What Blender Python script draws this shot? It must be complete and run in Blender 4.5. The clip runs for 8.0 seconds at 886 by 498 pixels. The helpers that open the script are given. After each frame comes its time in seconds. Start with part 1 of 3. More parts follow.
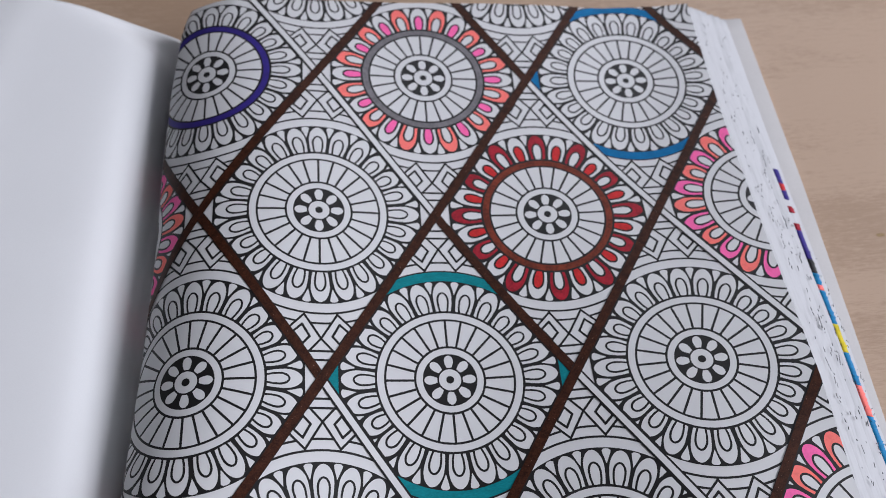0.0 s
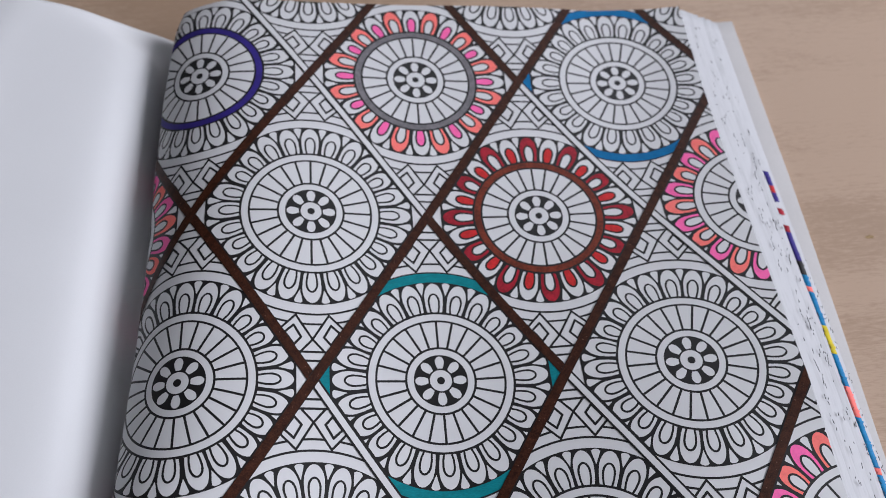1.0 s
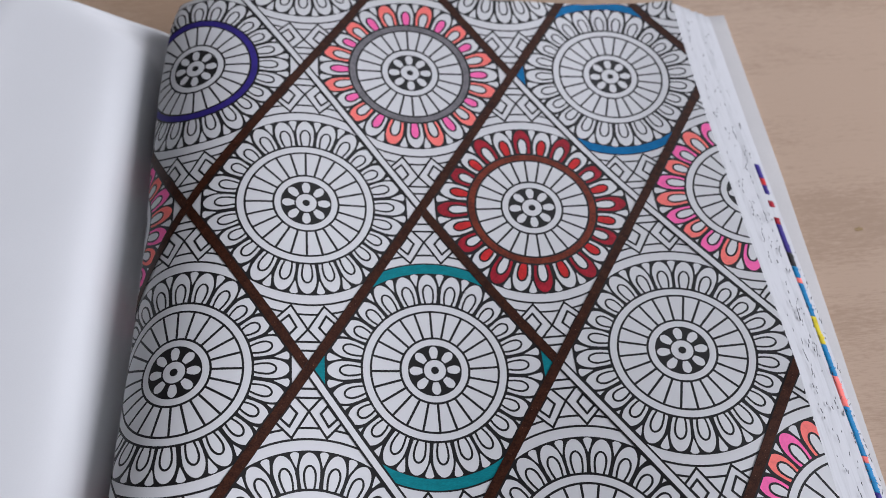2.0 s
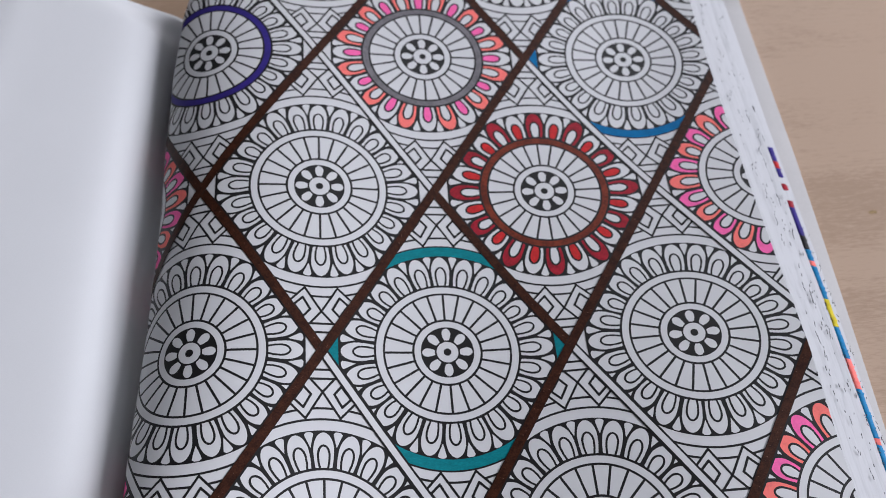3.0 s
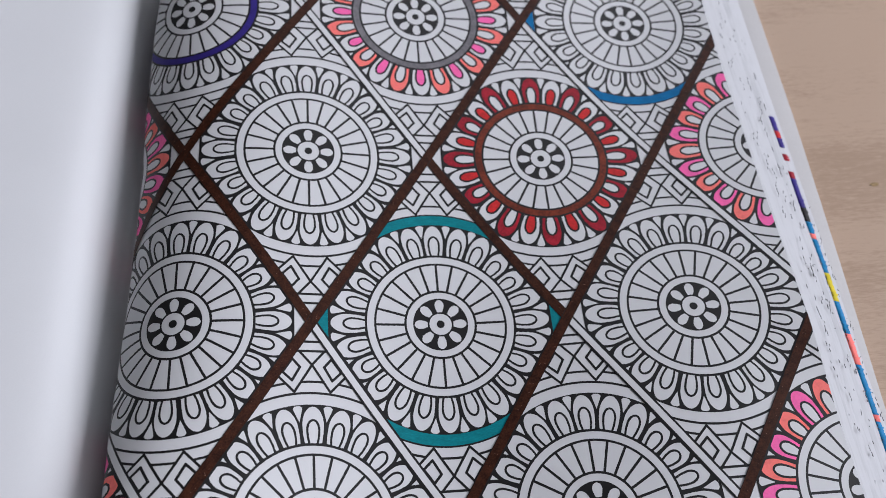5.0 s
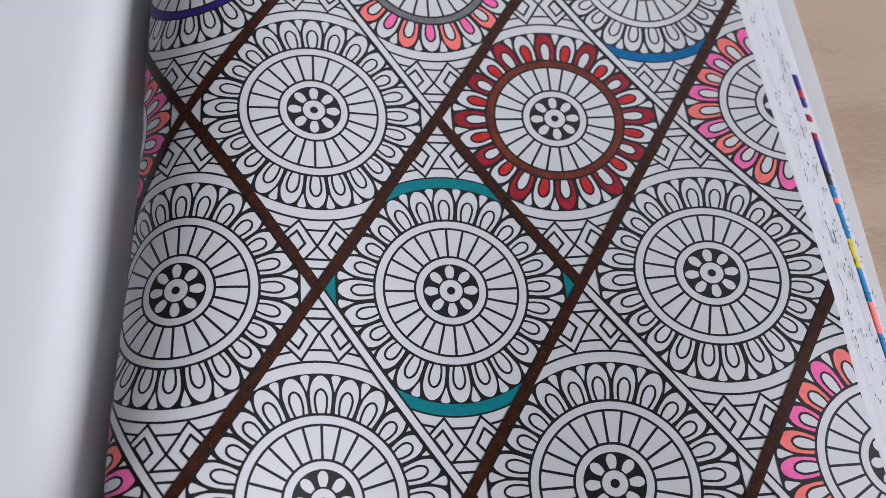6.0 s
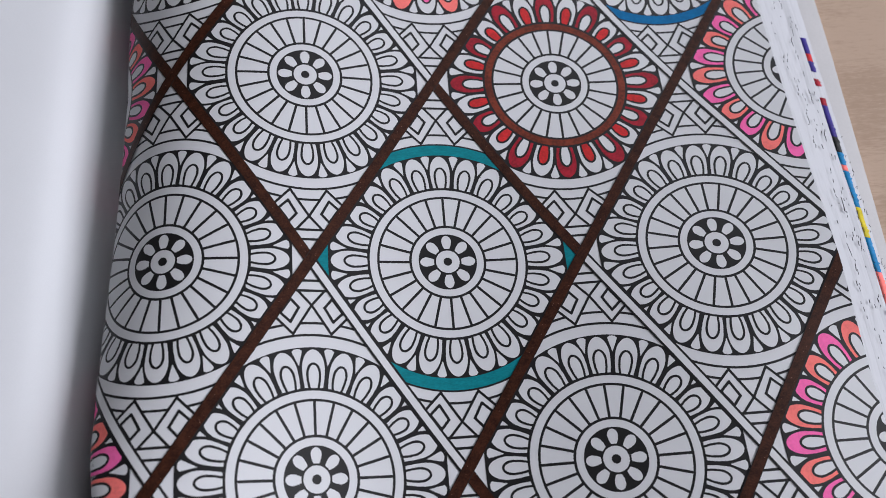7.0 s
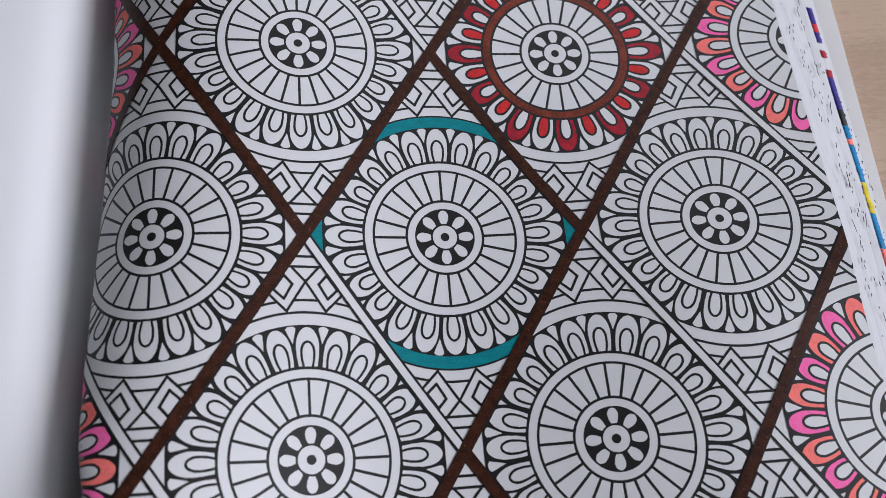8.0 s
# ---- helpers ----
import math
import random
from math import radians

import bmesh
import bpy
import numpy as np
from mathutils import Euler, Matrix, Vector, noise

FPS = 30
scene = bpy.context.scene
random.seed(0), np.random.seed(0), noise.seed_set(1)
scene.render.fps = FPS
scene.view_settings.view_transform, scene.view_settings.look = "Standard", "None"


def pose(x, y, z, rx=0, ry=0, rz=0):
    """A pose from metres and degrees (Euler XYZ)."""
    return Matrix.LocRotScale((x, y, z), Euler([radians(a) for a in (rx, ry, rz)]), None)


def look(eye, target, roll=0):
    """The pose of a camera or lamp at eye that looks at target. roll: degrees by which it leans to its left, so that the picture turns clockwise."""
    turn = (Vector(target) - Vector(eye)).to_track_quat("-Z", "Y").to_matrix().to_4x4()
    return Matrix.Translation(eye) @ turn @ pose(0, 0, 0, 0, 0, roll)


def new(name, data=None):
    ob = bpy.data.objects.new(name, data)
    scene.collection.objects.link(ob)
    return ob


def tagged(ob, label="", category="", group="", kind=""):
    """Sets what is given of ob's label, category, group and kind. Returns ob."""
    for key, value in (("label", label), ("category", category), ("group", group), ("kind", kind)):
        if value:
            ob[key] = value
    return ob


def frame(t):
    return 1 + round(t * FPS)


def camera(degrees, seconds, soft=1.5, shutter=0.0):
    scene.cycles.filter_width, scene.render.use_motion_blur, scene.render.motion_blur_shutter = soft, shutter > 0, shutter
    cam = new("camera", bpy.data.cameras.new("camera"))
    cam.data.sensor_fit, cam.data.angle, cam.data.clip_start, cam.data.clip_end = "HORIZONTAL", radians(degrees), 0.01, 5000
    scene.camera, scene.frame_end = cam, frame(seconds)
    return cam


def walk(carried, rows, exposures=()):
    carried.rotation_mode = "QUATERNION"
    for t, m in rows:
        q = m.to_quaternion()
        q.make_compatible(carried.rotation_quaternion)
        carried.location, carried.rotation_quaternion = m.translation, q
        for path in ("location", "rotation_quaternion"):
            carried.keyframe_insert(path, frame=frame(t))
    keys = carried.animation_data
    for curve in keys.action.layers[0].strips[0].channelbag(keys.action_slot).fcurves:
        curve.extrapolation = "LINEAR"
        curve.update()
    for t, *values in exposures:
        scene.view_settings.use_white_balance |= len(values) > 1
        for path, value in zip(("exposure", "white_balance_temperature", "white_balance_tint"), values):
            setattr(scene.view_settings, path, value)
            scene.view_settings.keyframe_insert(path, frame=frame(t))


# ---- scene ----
# the camera and its walk
cam = camera(54.63, 8.0, soft=0.65)
cam.data.dof.use_dof = True
cam.data.dof.focus_distance = 0.237
cam.data.dof.aperture_fstop = 14.5
ROWS = [
    (0.0, -0.0079, -0.1014, 0.2492, 31.84, 0.67, -4.83),
    (0.5, -0.0080, -0.1023, 0.2508, 31.82, 0.60, -4.76),
    (1.0, -0.0063, -0.1020, 0.2504, 31.88, 0.43, -4.88),
    (1.5, -0.0062, -0.1027, 0.2521, 31.69, -0.15, -5.17),
    (3.0, -0.0064, -0.1065, 0.2522, 30.76, 0.84, -4.60),
    (3.5, -0.0061, -0.1051, 0.2491, 29.90, 0.74, -4.60),
    (4.0, -0.0064, -0.1048, 0.2470, 29.47, 0.27, -4.61),
    (5.5, -0.0116, -0.0973, 0.2430, 27.16, -0.80, -4.75),
    (6.0, -0.0118, -0.0939, 0.2394, 25.32, -0.53, -4.48),
    (6.5, -0.0106, -0.0923, 0.2354, 24.28, -0.35, -4.53),
    (7.0, -0.0112, -0.0909, 0.2321, 23.38, -0.64, -4.65),
    (7.5, -0.0117, -0.0894, 0.2296, 22.49, -0.90, -4.76),
    (8.0, -0.0125, -0.0875, 0.2271, 21.46, -1.25, -4.74),
]
walk(cam, [(t, pose(x, y, z, rx, ry, rz)) for t, x, y, z, rx, ry, rz in ROWS])

# ---- light ----
world = bpy.data.worlds.new("world")
scene.world = world
world.use_nodes = True
wn = world.node_tree
sky = wn.nodes.new("ShaderNodeTexSky")
sky.sky_type = "NISHITA"
sky.sun_disc = False
sky.sun_elevation = radians(35)
sky.sun_rotation = radians(60)
wn.links.new(sky.outputs["Color"], wn.nodes["Background"].inputs["Color"])
wn.nodes["Background"].inputs["Strength"].default_value = 0.1

TABLE_H = 0.74          # the table top stands this high over the floor; its upper face is z = 0
ROOM = (-1.9, 1.35, -1.8, 1.5, -TABLE_H, 1.85)   # inside of the room: x, x, y, y, z, z
WIN = (-0.75, 0.65, 0.18, 1.30)              # the window in the east wall: y, y, z, z


WIN_N = (0.35, 1.25, 0.95, 1.75)             # the window in the north wall: x, x, z, z


def daylight(name, at, target, sx, sy, power, colour):
    lamp = bpy.data.lights.new(name, "AREA")
    lamp.shape, lamp.size, lamp.size_y, lamp.energy, lamp.color = "RECTANGLE", sx, sy, power, colour
    ob = new(name, lamp)
    ob.matrix_world = look(at, target)
    return ob


daylight("window_daylight", (ROOM[1] + 0.02, (WIN[0] + WIN[1]) / 2, (WIN[2] + WIN[3]) / 2), (0, 0.0, 0.1), WIN[1] - WIN[0] - 0.1, WIN[3] - WIN[2] - 0.1, 29.5, (0.90, 0.905, 1.0))
daylight("north_window_daylight", ((WIN_N[0] + WIN_N[1]) / 2, ROOM[3] + 0.02, (WIN_N[2] + WIN_N[3]) / 2), (0.1, 0, 0.1), WIN_N[1] - WIN_N[0] - 0.1, WIN_N[3] - WIN_N[2] - 0.1, 8.5, (0.90, 0.905, 1.0))
scene.view_settings.exposure = 0.0


# ---- materials ----
def material(name, colour, rough=0.6, spread=0.1, scale=300.0, fine=2500.0, bump=0.0, stretch=(1, 1, 1), spec=0.25, random_value=0.0):
    """A surface with variation at two scales, in metres of the object's own space."""
    m = bpy.data.materials.new(name)
    m.use_nodes = True
    n, link = m.node_tree.nodes, m.node_tree.links.new
    bsdf = n["Principled BSDF"]
    bsdf.inputs["Roughness"].default_value = rough
    bsdf.inputs["Specular IOR Level"].default_value = spec
    coord = n.new("ShaderNodeTexCoord")
    mapping = n.new("ShaderNodeMapping")
    mapping.inputs["Scale"].default_value = stretch
    link(coord.outputs["Object"], mapping.inputs["Vector"])
    out = []
    for s, d in ((scale, 4), (fine, 2)):
        t = n.new("ShaderNodeTexNoise")
        t.inputs["Scale"].default_value, t.inputs["Detail"].default_value = s, d
        link(mapping.outputs["Vector"], t.inputs["Vector"])
        out.append(t.outputs["Fac"])
    add = n.new("ShaderNodeMath")
    add.operation = "ADD"
    link(out[0], add.inputs[0])
    link(out[1], add.inputs[1])
    last = add.outputs[0]
    if random_value:
        info = n.new("ShaderNodeObjectInfo")
        mul = n.new("ShaderNodeMath")
        mul.operation = "MULTIPLY_ADD"
        mul.inputs[1].default_value = random_value
        link(info.outputs["Random"], mul.inputs[0])
        link(last, mul.inputs[2])
        last = mul.outputs[0]
    ramp = n.new("ShaderNodeMapRange")
    ramp.inputs["From Min"].default_value, ramp.inputs["From Max"].default_value = 0.75, 1.25
    ramp.inputs["To Min"].default_value, ramp.inputs["To Max"].default_value = 1 - spread, 1 + spread
    link(last, ramp.inputs["Value"])
    mix = n.new("ShaderNodeVectorMath")
    mix.operation = "SCALE"
    mix.inputs[0].default_value = colour
    link(ramp.outputs["Result"], mix.inputs["Scale"])
    link(mix.outputs["Vector"], bsdf.inputs["Base Color"])
    if bump:
        b = n.new("ShaderNodeBump")
        b.inputs["Strength"].default_value, b.inputs["Distance"].default_value = bump, 0.00005
        link(out[1], b.inputs["Height"])
        link(b.outputs["Normal"], bsdf.inputs["Normal"])
    return m


PAPER = material("paper", (0.688, 0.692, 0.704), 0.45, 0.012, 60, 3000, 0.12, (1, 1, 1), 0.35)
PAPER_BLANK = material("blank_paper", (0.685, 0.695, 0.708), 0.65, 0.012, 40, 2500, 0.15)
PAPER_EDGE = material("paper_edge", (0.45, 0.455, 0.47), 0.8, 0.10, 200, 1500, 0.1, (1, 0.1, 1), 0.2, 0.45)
COVER = material("cover_board", (0.43, 0.42, 0.415), 0.5, 0.03, 80, 1500)
INK = material("printed_black_ink", (0.011, 0.0105, 0.011), 0.42, 0.12, 200, 2500, 0.05, (1, 1, 1), 0.3)
CORAL = material("coral_marker", (1.0, 0.215, 0.19), 0.7, 0.10, 350, 1500)
PINK = material("pink_marker", (1.0, 0.16, 0.45), 0.7, 0.10, 350, 1500)
RED = material("red_marker", (0.58, 0.020, 0.022), 0.5, 0.22, 350, 1500)
CRIMSON = material("crimson_marker", (0.34, 0.009, 0.024), 0.5, 0.3, 350, 1500)
TEAL = material("teal_marker", (0.002, 0.21, 0.245), 0.55, 0.16, 250, 1200, 0, (1, 3, 1), 0.15)
BLUE = material("blue_marker", (0.002, 0.155, 0.375), 0.55, 0.16, 250, 1200, 0, (1, 1, 1), 0.15)
PURPLE = material("purple_marker", (0.034, 0.020, 0.215), 0.5, 0.2, 250, 1200)
GREY = material("grey_marker", (0.18, 0.172, 0.185), 0.55, 0.22, 300, 1200)
BROWN = material("brown_marker", (0.044, 0.0135, 0.0065), 0.45, 0.5, 450, 2200, 0.15, (1, 1, 1), 0.15)
RUST = material("rust_marker", (0.165, 0.026, 0.010), 0.5, 0.4, 220, 1200)
SCUFF = material("scuffed_marker", (0.24, 0.12, 0.085), 0.7, 0.3, 800, 3000)
EDGE_BLUE = material("blue_edge_marker", (0.002, 0.20, 0.44), 0.6, 0.15, 400, 2000)
YELLOW = material("yellow_marker", (0.66, 0.53, 0.02), 0.6, 0.1)
WALLPAINT = material("wall_paint", (0.11, 0.108, 0.106), 0.85, 0.03, 3, 120)
# white added on the unseen north wall to bounce light at the page
WALLBOUNCE = material("white_bounce_paint", (0.78, 0.78, 0.78), 0.85, 0.03, 3, 120)
FRAMEPAINT = material("window_paint", (0.8, 0.8, 0.79), 0.4, 0.02, 5, 200)
FLOORWOOD = material("floor_wood", (0.28, 0.18, 0.10), 0.5, 0.25, 4, 60, 0, (0.3, 4, 1))


def wood():
    m = bpy.data.materials.new("beech_table_wood")
    m.use_nodes = True
    n, link = m.node_tree.nodes, m.node_tree.links.new
    bsdf = n["Principled BSDF"]
    bsdf.inputs["Roughness"].default_value = 0.5
    coord = n.new("ShaderNodeTexCoord")
    facs = []
    for stretch, s, d in (((3, 14, 3), 2.2, 5), ((50, 400, 50), 2.0, 3), ((170, 1300, 170), 2.0, 2)):
        mp = n.new("ShaderNodeMapping")
        mp.inputs["Scale"].default_value = stretch
        mp.inputs["Rotation"].default_value = (0, 0, radians(-4))
        link(coord.outputs["Object"], mp.inputs["Vector"])
        t = n.new("ShaderNodeTexNoise")
        t.inputs["Scale"].default_value, t.inputs["Detail"].default_value, t.inputs["Distortion"].default_value = s, d, 0.4
        link(mp.outputs["Vector"], t.inputs["Vector"])
        facs.append(t.outputs["Fac"])
    a = n.new("ShaderNodeMath")
    a.operation = "MULTIPLY_ADD"
    a.inputs[1].default_value = 0.42
    link(facs[1], a.inputs[0])
    link(facs[0], a.inputs[2])
    b = n.new("ShaderNodeMath")
    b.operation = "MULTIPLY_ADD"
    b.inputs[1].default_value = 0.53
    link(facs[2], b.inputs[0])
    link(a.outputs[0], b.inputs[2])
    ramp = n.new("ShaderNodeValToRGB")
    ramp.color_ramp.elements[0].position, ramp.color_ramp.elements[0].color = 0.80, (0.43, 0.296, 0.200, 1)
    ramp.color_ramp.elements[1].position, ramp.color_ramp.elements[1].color = 1.14, (0.53, 0.378, 0.268, 1)
    link(b.outputs[0], ramp.inputs["Fac"])
    link(ramp.outputs["Color"], bsdf.inputs["Base Color"])
    bp = n.new("ShaderNodeBump")
    bp.inputs["Strength"].default_value, bp.inputs["Distance"].default_value = 0.2, 0.0003
    link(facs[1], bp.inputs["Height"])
    link(bp.outputs["Normal"], bsdf.inputs["Normal"])
    return m


WOOD = wood()


# ---- mesh helpers ----
def part(name, bm, mat, parent=None, label=""):
    """Link a bmesh as one mesh object under a thing or a part."""
    me = bpy.data.meshes.new(name)
    bm.to_mesh(me)
    bm.free()
    for m in (mat if isinstance(mat, (list, tuple)) else [mat]):
        me.materials.append(m)
    ob = new(name, me)
    ob.parent = parent
    if label:
        tagged(ob, label)
    return ob


def box(x0, x1, y0, y1, z0, z1, bevel=0.0):
    bm = bmesh.new()
    bmesh.ops.create_cube(bm, size=1)
    for v in bm.verts:
        v.co = ((x0 + x1) / 2 + v.co.x * (x1 - x0), (y0 + y1) / 2 + v.co.y * (y1 - y0), (z0 + z1) / 2 + v.co.z * (z1 - z0))
    if bevel:
        bmesh.ops.bevel(bm, geom=bm.edges[:], offset=bevel, segments=2, affect="EDGES", profile=0.6)
    return bm


def thing(name, label, category, at=(0, 0, 0), group="", kind=""):
    ob = new(name)
    ob.location = at
    return tagged(ob, label, category, group, kind)


# ---- the room ----
X0, X1, Y0, Y1, Z0, Z1 = ROOM
T = 0.12
tagged(part("floor", box(X0 - T, X1 + T, Y0 - T, Y1 + T, Z0 - T, Z0), FLOORWOOD), "brown wooden floor of the room", "floor", kind="structure")
tagged(part("ceiling", box(X0 - T, X1 + T, Y0 - T, Y1 + T, Z1, Z1 + T), WALLPAINT), "plain painted ceiling", "ceiling", kind="structure")
tagged(part("wall_west", box(X0 - T, X0, Y0 - T, Y1 + T, Z0, Z1), WALLPAINT), "plain painted wall", "wall", kind="structure")
# out of view; its white serves as a reflector for sheen on the upper page
north = tagged(new("wall_north"), "unseen wall whitened to bounce light, with a small window opening", "wall", kind="structure")
for x0, x1, z0, z1 in ((X0, WIN_N[0], Z0, Z1), (WIN_N[1], X1, Z0, Z1), (WIN_N[0], WIN_N[1], Z0, WIN_N[2]), (WIN_N[0], WIN_N[1], WIN_N[3], Z1)):
    part("wall_piece", box(x0, x1, Y1, Y1 + T, z0, z1), WALLBOUNCE, north)
window_n = tagged(new("window_2"), "white painted window letting in soft daylight", "window", kind="structure")
for x0, x1, z0, z1 in ((WIN_N[0], WIN_N[0] + 0.05, WIN_N[2], WIN_N[3]), (WIN_N[1] - 0.05, WIN_N[1], WIN_N[2], WIN_N[3]), (WIN_N[0] + 0.05, WIN_N[1] - 0.05, WIN_N[2], WIN_N[2] + 0.05), (WIN_N[0] + 0.05, WIN_N[1] - 0.05, WIN_N[3] - 0.05, WIN_N[3])):
    part("window_frame", box(x0, x1, Y1 + 0.05, Y1 + 0.1, z0, z1, 0.004), FRAMEPAINT, window_n)
tagged(part("wall_south", box(X0, X1, Y0 - T, Y0, Z0, Z1), WALLPAINT), "plain painted wall", "wall", kind="structure")
east = tagged(new("wall_east"), "painted wall with a window opening", "wall", kind="structure")
for y0, y1, z0, z1 in ((Y0 - T, WIN[0], Z0, Z1), (WIN[1], Y1 + T, Z0, Z1), (WIN[0], WIN[1], Z0, WIN[2]), (WIN[0], WIN[1], WIN[3], Z1)):
    part("wall_piece", box(X1, X1 + T, y0, y1, z0, z1), WALLPAINT, east)
window = tagged(new("window_1"), "white painted window letting in soft daylight", "window", kind="structure")
for y0, y1, z0, z1 in ((WIN[0], WIN[0] + 0.05, WIN[2], WIN[3]), (WIN[1] - 0.05, WIN[1], WIN[2], WIN[3]), (WIN[0] + 0.05, WIN[1] - 0.05, WIN[2], WIN[2] + 0.05), (WIN[0] + 0.05, WIN[1] - 0.05, WIN[3] - 0.05, WIN[3])):
    part("window_frame", box(X1 + 0.05, X1 + 0.1, y0, y1, z0, z1, 0.004), FRAMEPAINT, window)

# ---- the table ----
table = thing("table", "light beech wooden table with fine straight grain", "table", (0, 0, 0))
part("tabletop", box(-0.75, 0.75, -0.40, 0.52, -0.028, 0.0, 0.002), WOOD, table)
for lx in (-0.68, 0.68):
    for ly in (-0.33, 0.45):
        part("leg", box(lx - 0.03, lx + 0.03, ly - 0.03, ly + 0.03, -TABLE_H, -0.028, 0.003), WOOD, table)

# a small olive-brown mark in the wood beside the book
mark = bmesh.new()
mark_rng = random.Random(3)
rim = [mark.verts.new((0.1523 + (0.0013 + 0.0005 * mark_rng.random()) * math.cos(q), 0.0450 + (0.0006 + 0.0003 * mark_rng.random()) * math.sin(q), 0.00012)) for q in np.linspace(0, math.tau, 14)[:-1]]
mark.faces.new(rim)
bmesh.ops.extrude_face_region(mark, geom=mark.faces[:])
for v in rim:
    v.co.z = -0.0004
bmesh.ops.recalc_face_normals(mark, faces=mark.faces[:])
part("wood_mark", mark, material("wood_mark", (0.35, 0.24, 0.12), 0.6, 0.25, 900, 3000), table, "small olive-brown mark in the wood")

# ---- the shape of the open right-hand page ----
# height over a flat sheet, in cm, as powers of a (across) and b (along), both in dm
BEND = {(2, 0): 3.0387, (1, 1): -1.1119, (0, 2): 0.2956, (3, 0): -0.4711, (2, 1): -2.349, (1, 2): 0.4454, (4, 0): -2.994,
        (3, 1): 1.7026, (2, 2): 0.4466, (0, 3): -0.0517, (5, 0): 1.8966, (4, 1): 1.2063, (3, 2): -1.5129, (1, 3): 0.2845}
TIP = Matrix.Rotation(radians(2.2), 3, "X") @ Matrix.Rotation(radians(7.8), 3, "Y")
LIFT = 0.0115
A_SPINE, A_EDGE, B_FOOT, B_HEAD = -0.118, 0.1089, -0.098, 0.1500
SKEW = 0.012          # the fore-edge runs out by this much for each metre towards the foot
NA, NB = 460, 128
ga = np.linspace(A_SPINE - 0.001, A_EDGE + 0.003, NA)
gb = np.linspace(B_FOOT - 0.001, B_HEAD + 0.001, NB)
GA, GB = np.meshgrid(ga, gb, indexing="ij")
GBC = -0.078 + 0.006 * np.log1p(np.exp((GB + 0.078) / 0.006))
inward = np.clip(GA / 0.04, 0, 1)
GBR = GBC * (1 - inward) + (-0.05 + 0.012 * np.log1p(np.exp((GB + 0.05) / 0.012))) * inward
rise = sum(k * i * (GA / 0.1) ** (i - 1) * (GBR / 0.1) ** j for (i, j), k in BEND.items() if i) * 0.1
steep = np.maximum(rise, 0)
rise = np.where(rise > 0, steep / (1 + (steep / 0.97) ** 3) ** (1 / 3), rise)
calm = np.clip(-GB / 0.06, 0, 1)
calm = 0.5 * calm * calm * (3 - 2 * calm) * np.clip(GA / 0.03, 0, 1)          # the foot lies flatter
rise = 0.137 + (rise - 0.137) * (1 - calm)
rise = np.where(GA > 0.072, np.clip(rise, 0.085, 0.18), rise)
turn_at = np.interp(GB, (-0.10, -0.075, -0.05, -0.02, 0.0, 0.08, 0.11, 0.15), (-0.085, -0.0875, -0.0925, -0.0947, -0.0956, -0.0954, -0.0924, -0.086))
over = np.clip((turn_at + 0.007 - GA) / 0.007, 0, 1.05)
rise = np.clip(np.where(over > 0, np.maximum(rise, 0.94 * over ** 1.6), rise), -0.6, 0.998)
step = ga[1] - ga[0]
i0 = int(np.argmin(abs(ga)))


def run(values):
    s = np.concatenate([np.zeros((1, NB)), np.cumsum((values[1:] + values[:-1]) / 2 * step, axis=0)])
    return s - s[i0]


base_h = sum(k * (GBC / 0.1) ** j for (i, j), k in BEND.items() if i == 0) * 0.01
TABLE_X = run(np.sqrt(1 - rise ** 2)) + ga[i0]
TABLE_Z = run(rise) + base_h
flat = np.stack([TABLE_X, GB, TABLE_Z], -1)
SHEET = flat @ np.array(TIP).T + np.array([0, 0, LIFT])
SHEET[..., 2] -= 0.0035 * np.clip((GB - 0.136) / 0.014, 0, 1) ** 2 * np.clip((-0.068 - GA) / 0.020, 0, 1)     # the corner droops
SHEET[..., 2] = np.maximum(SHEET[..., 2], 0.0022)
da, db = np.gradient(SHEET, axis=0), np.gradient(SHEET, axis=1)
NORMAL = np.cross(da, db)
NORMAL /= np.linalg.norm(NORMAL, axis=-1, keepdims=True)


def blend(field, a, b):
    u = np.clip((np.asarray(a) - ga[0]) / step, 0, NA - 1.001)
    w = np.clip((np.asarray(b) - gb[0]) / (gb[1] - gb[0]), 0, NB - 1.001)
    i, j = u.astype(int), w.astype(int)
    fu, fw = (u - i)[:, None], (w - j)[:, None]
    return field[i, j] * (1 - fu) * (1 - fw) + field[i + 1, j] * fu * (1 - fw) + field[i, j + 1] * (1 - fu) * fw + field[i + 1, j + 1] * fu * fw


def edge_a(b):
    return A_EDGE - SKEW * np.asarray(b)


def on_page(a, b, lift=0.0):
    n = blend(NORMAL, a, b)
    n /= np.linalg.norm(n, axis=-1, keepdims=True)
    return blend(SHEET, a, b) + n * np.asarray(lift)[:, None], n


# ---- the book ----
book = thing("coloring_book", "thick open coloring book lying on a wooden table, partly coloured in", "book")


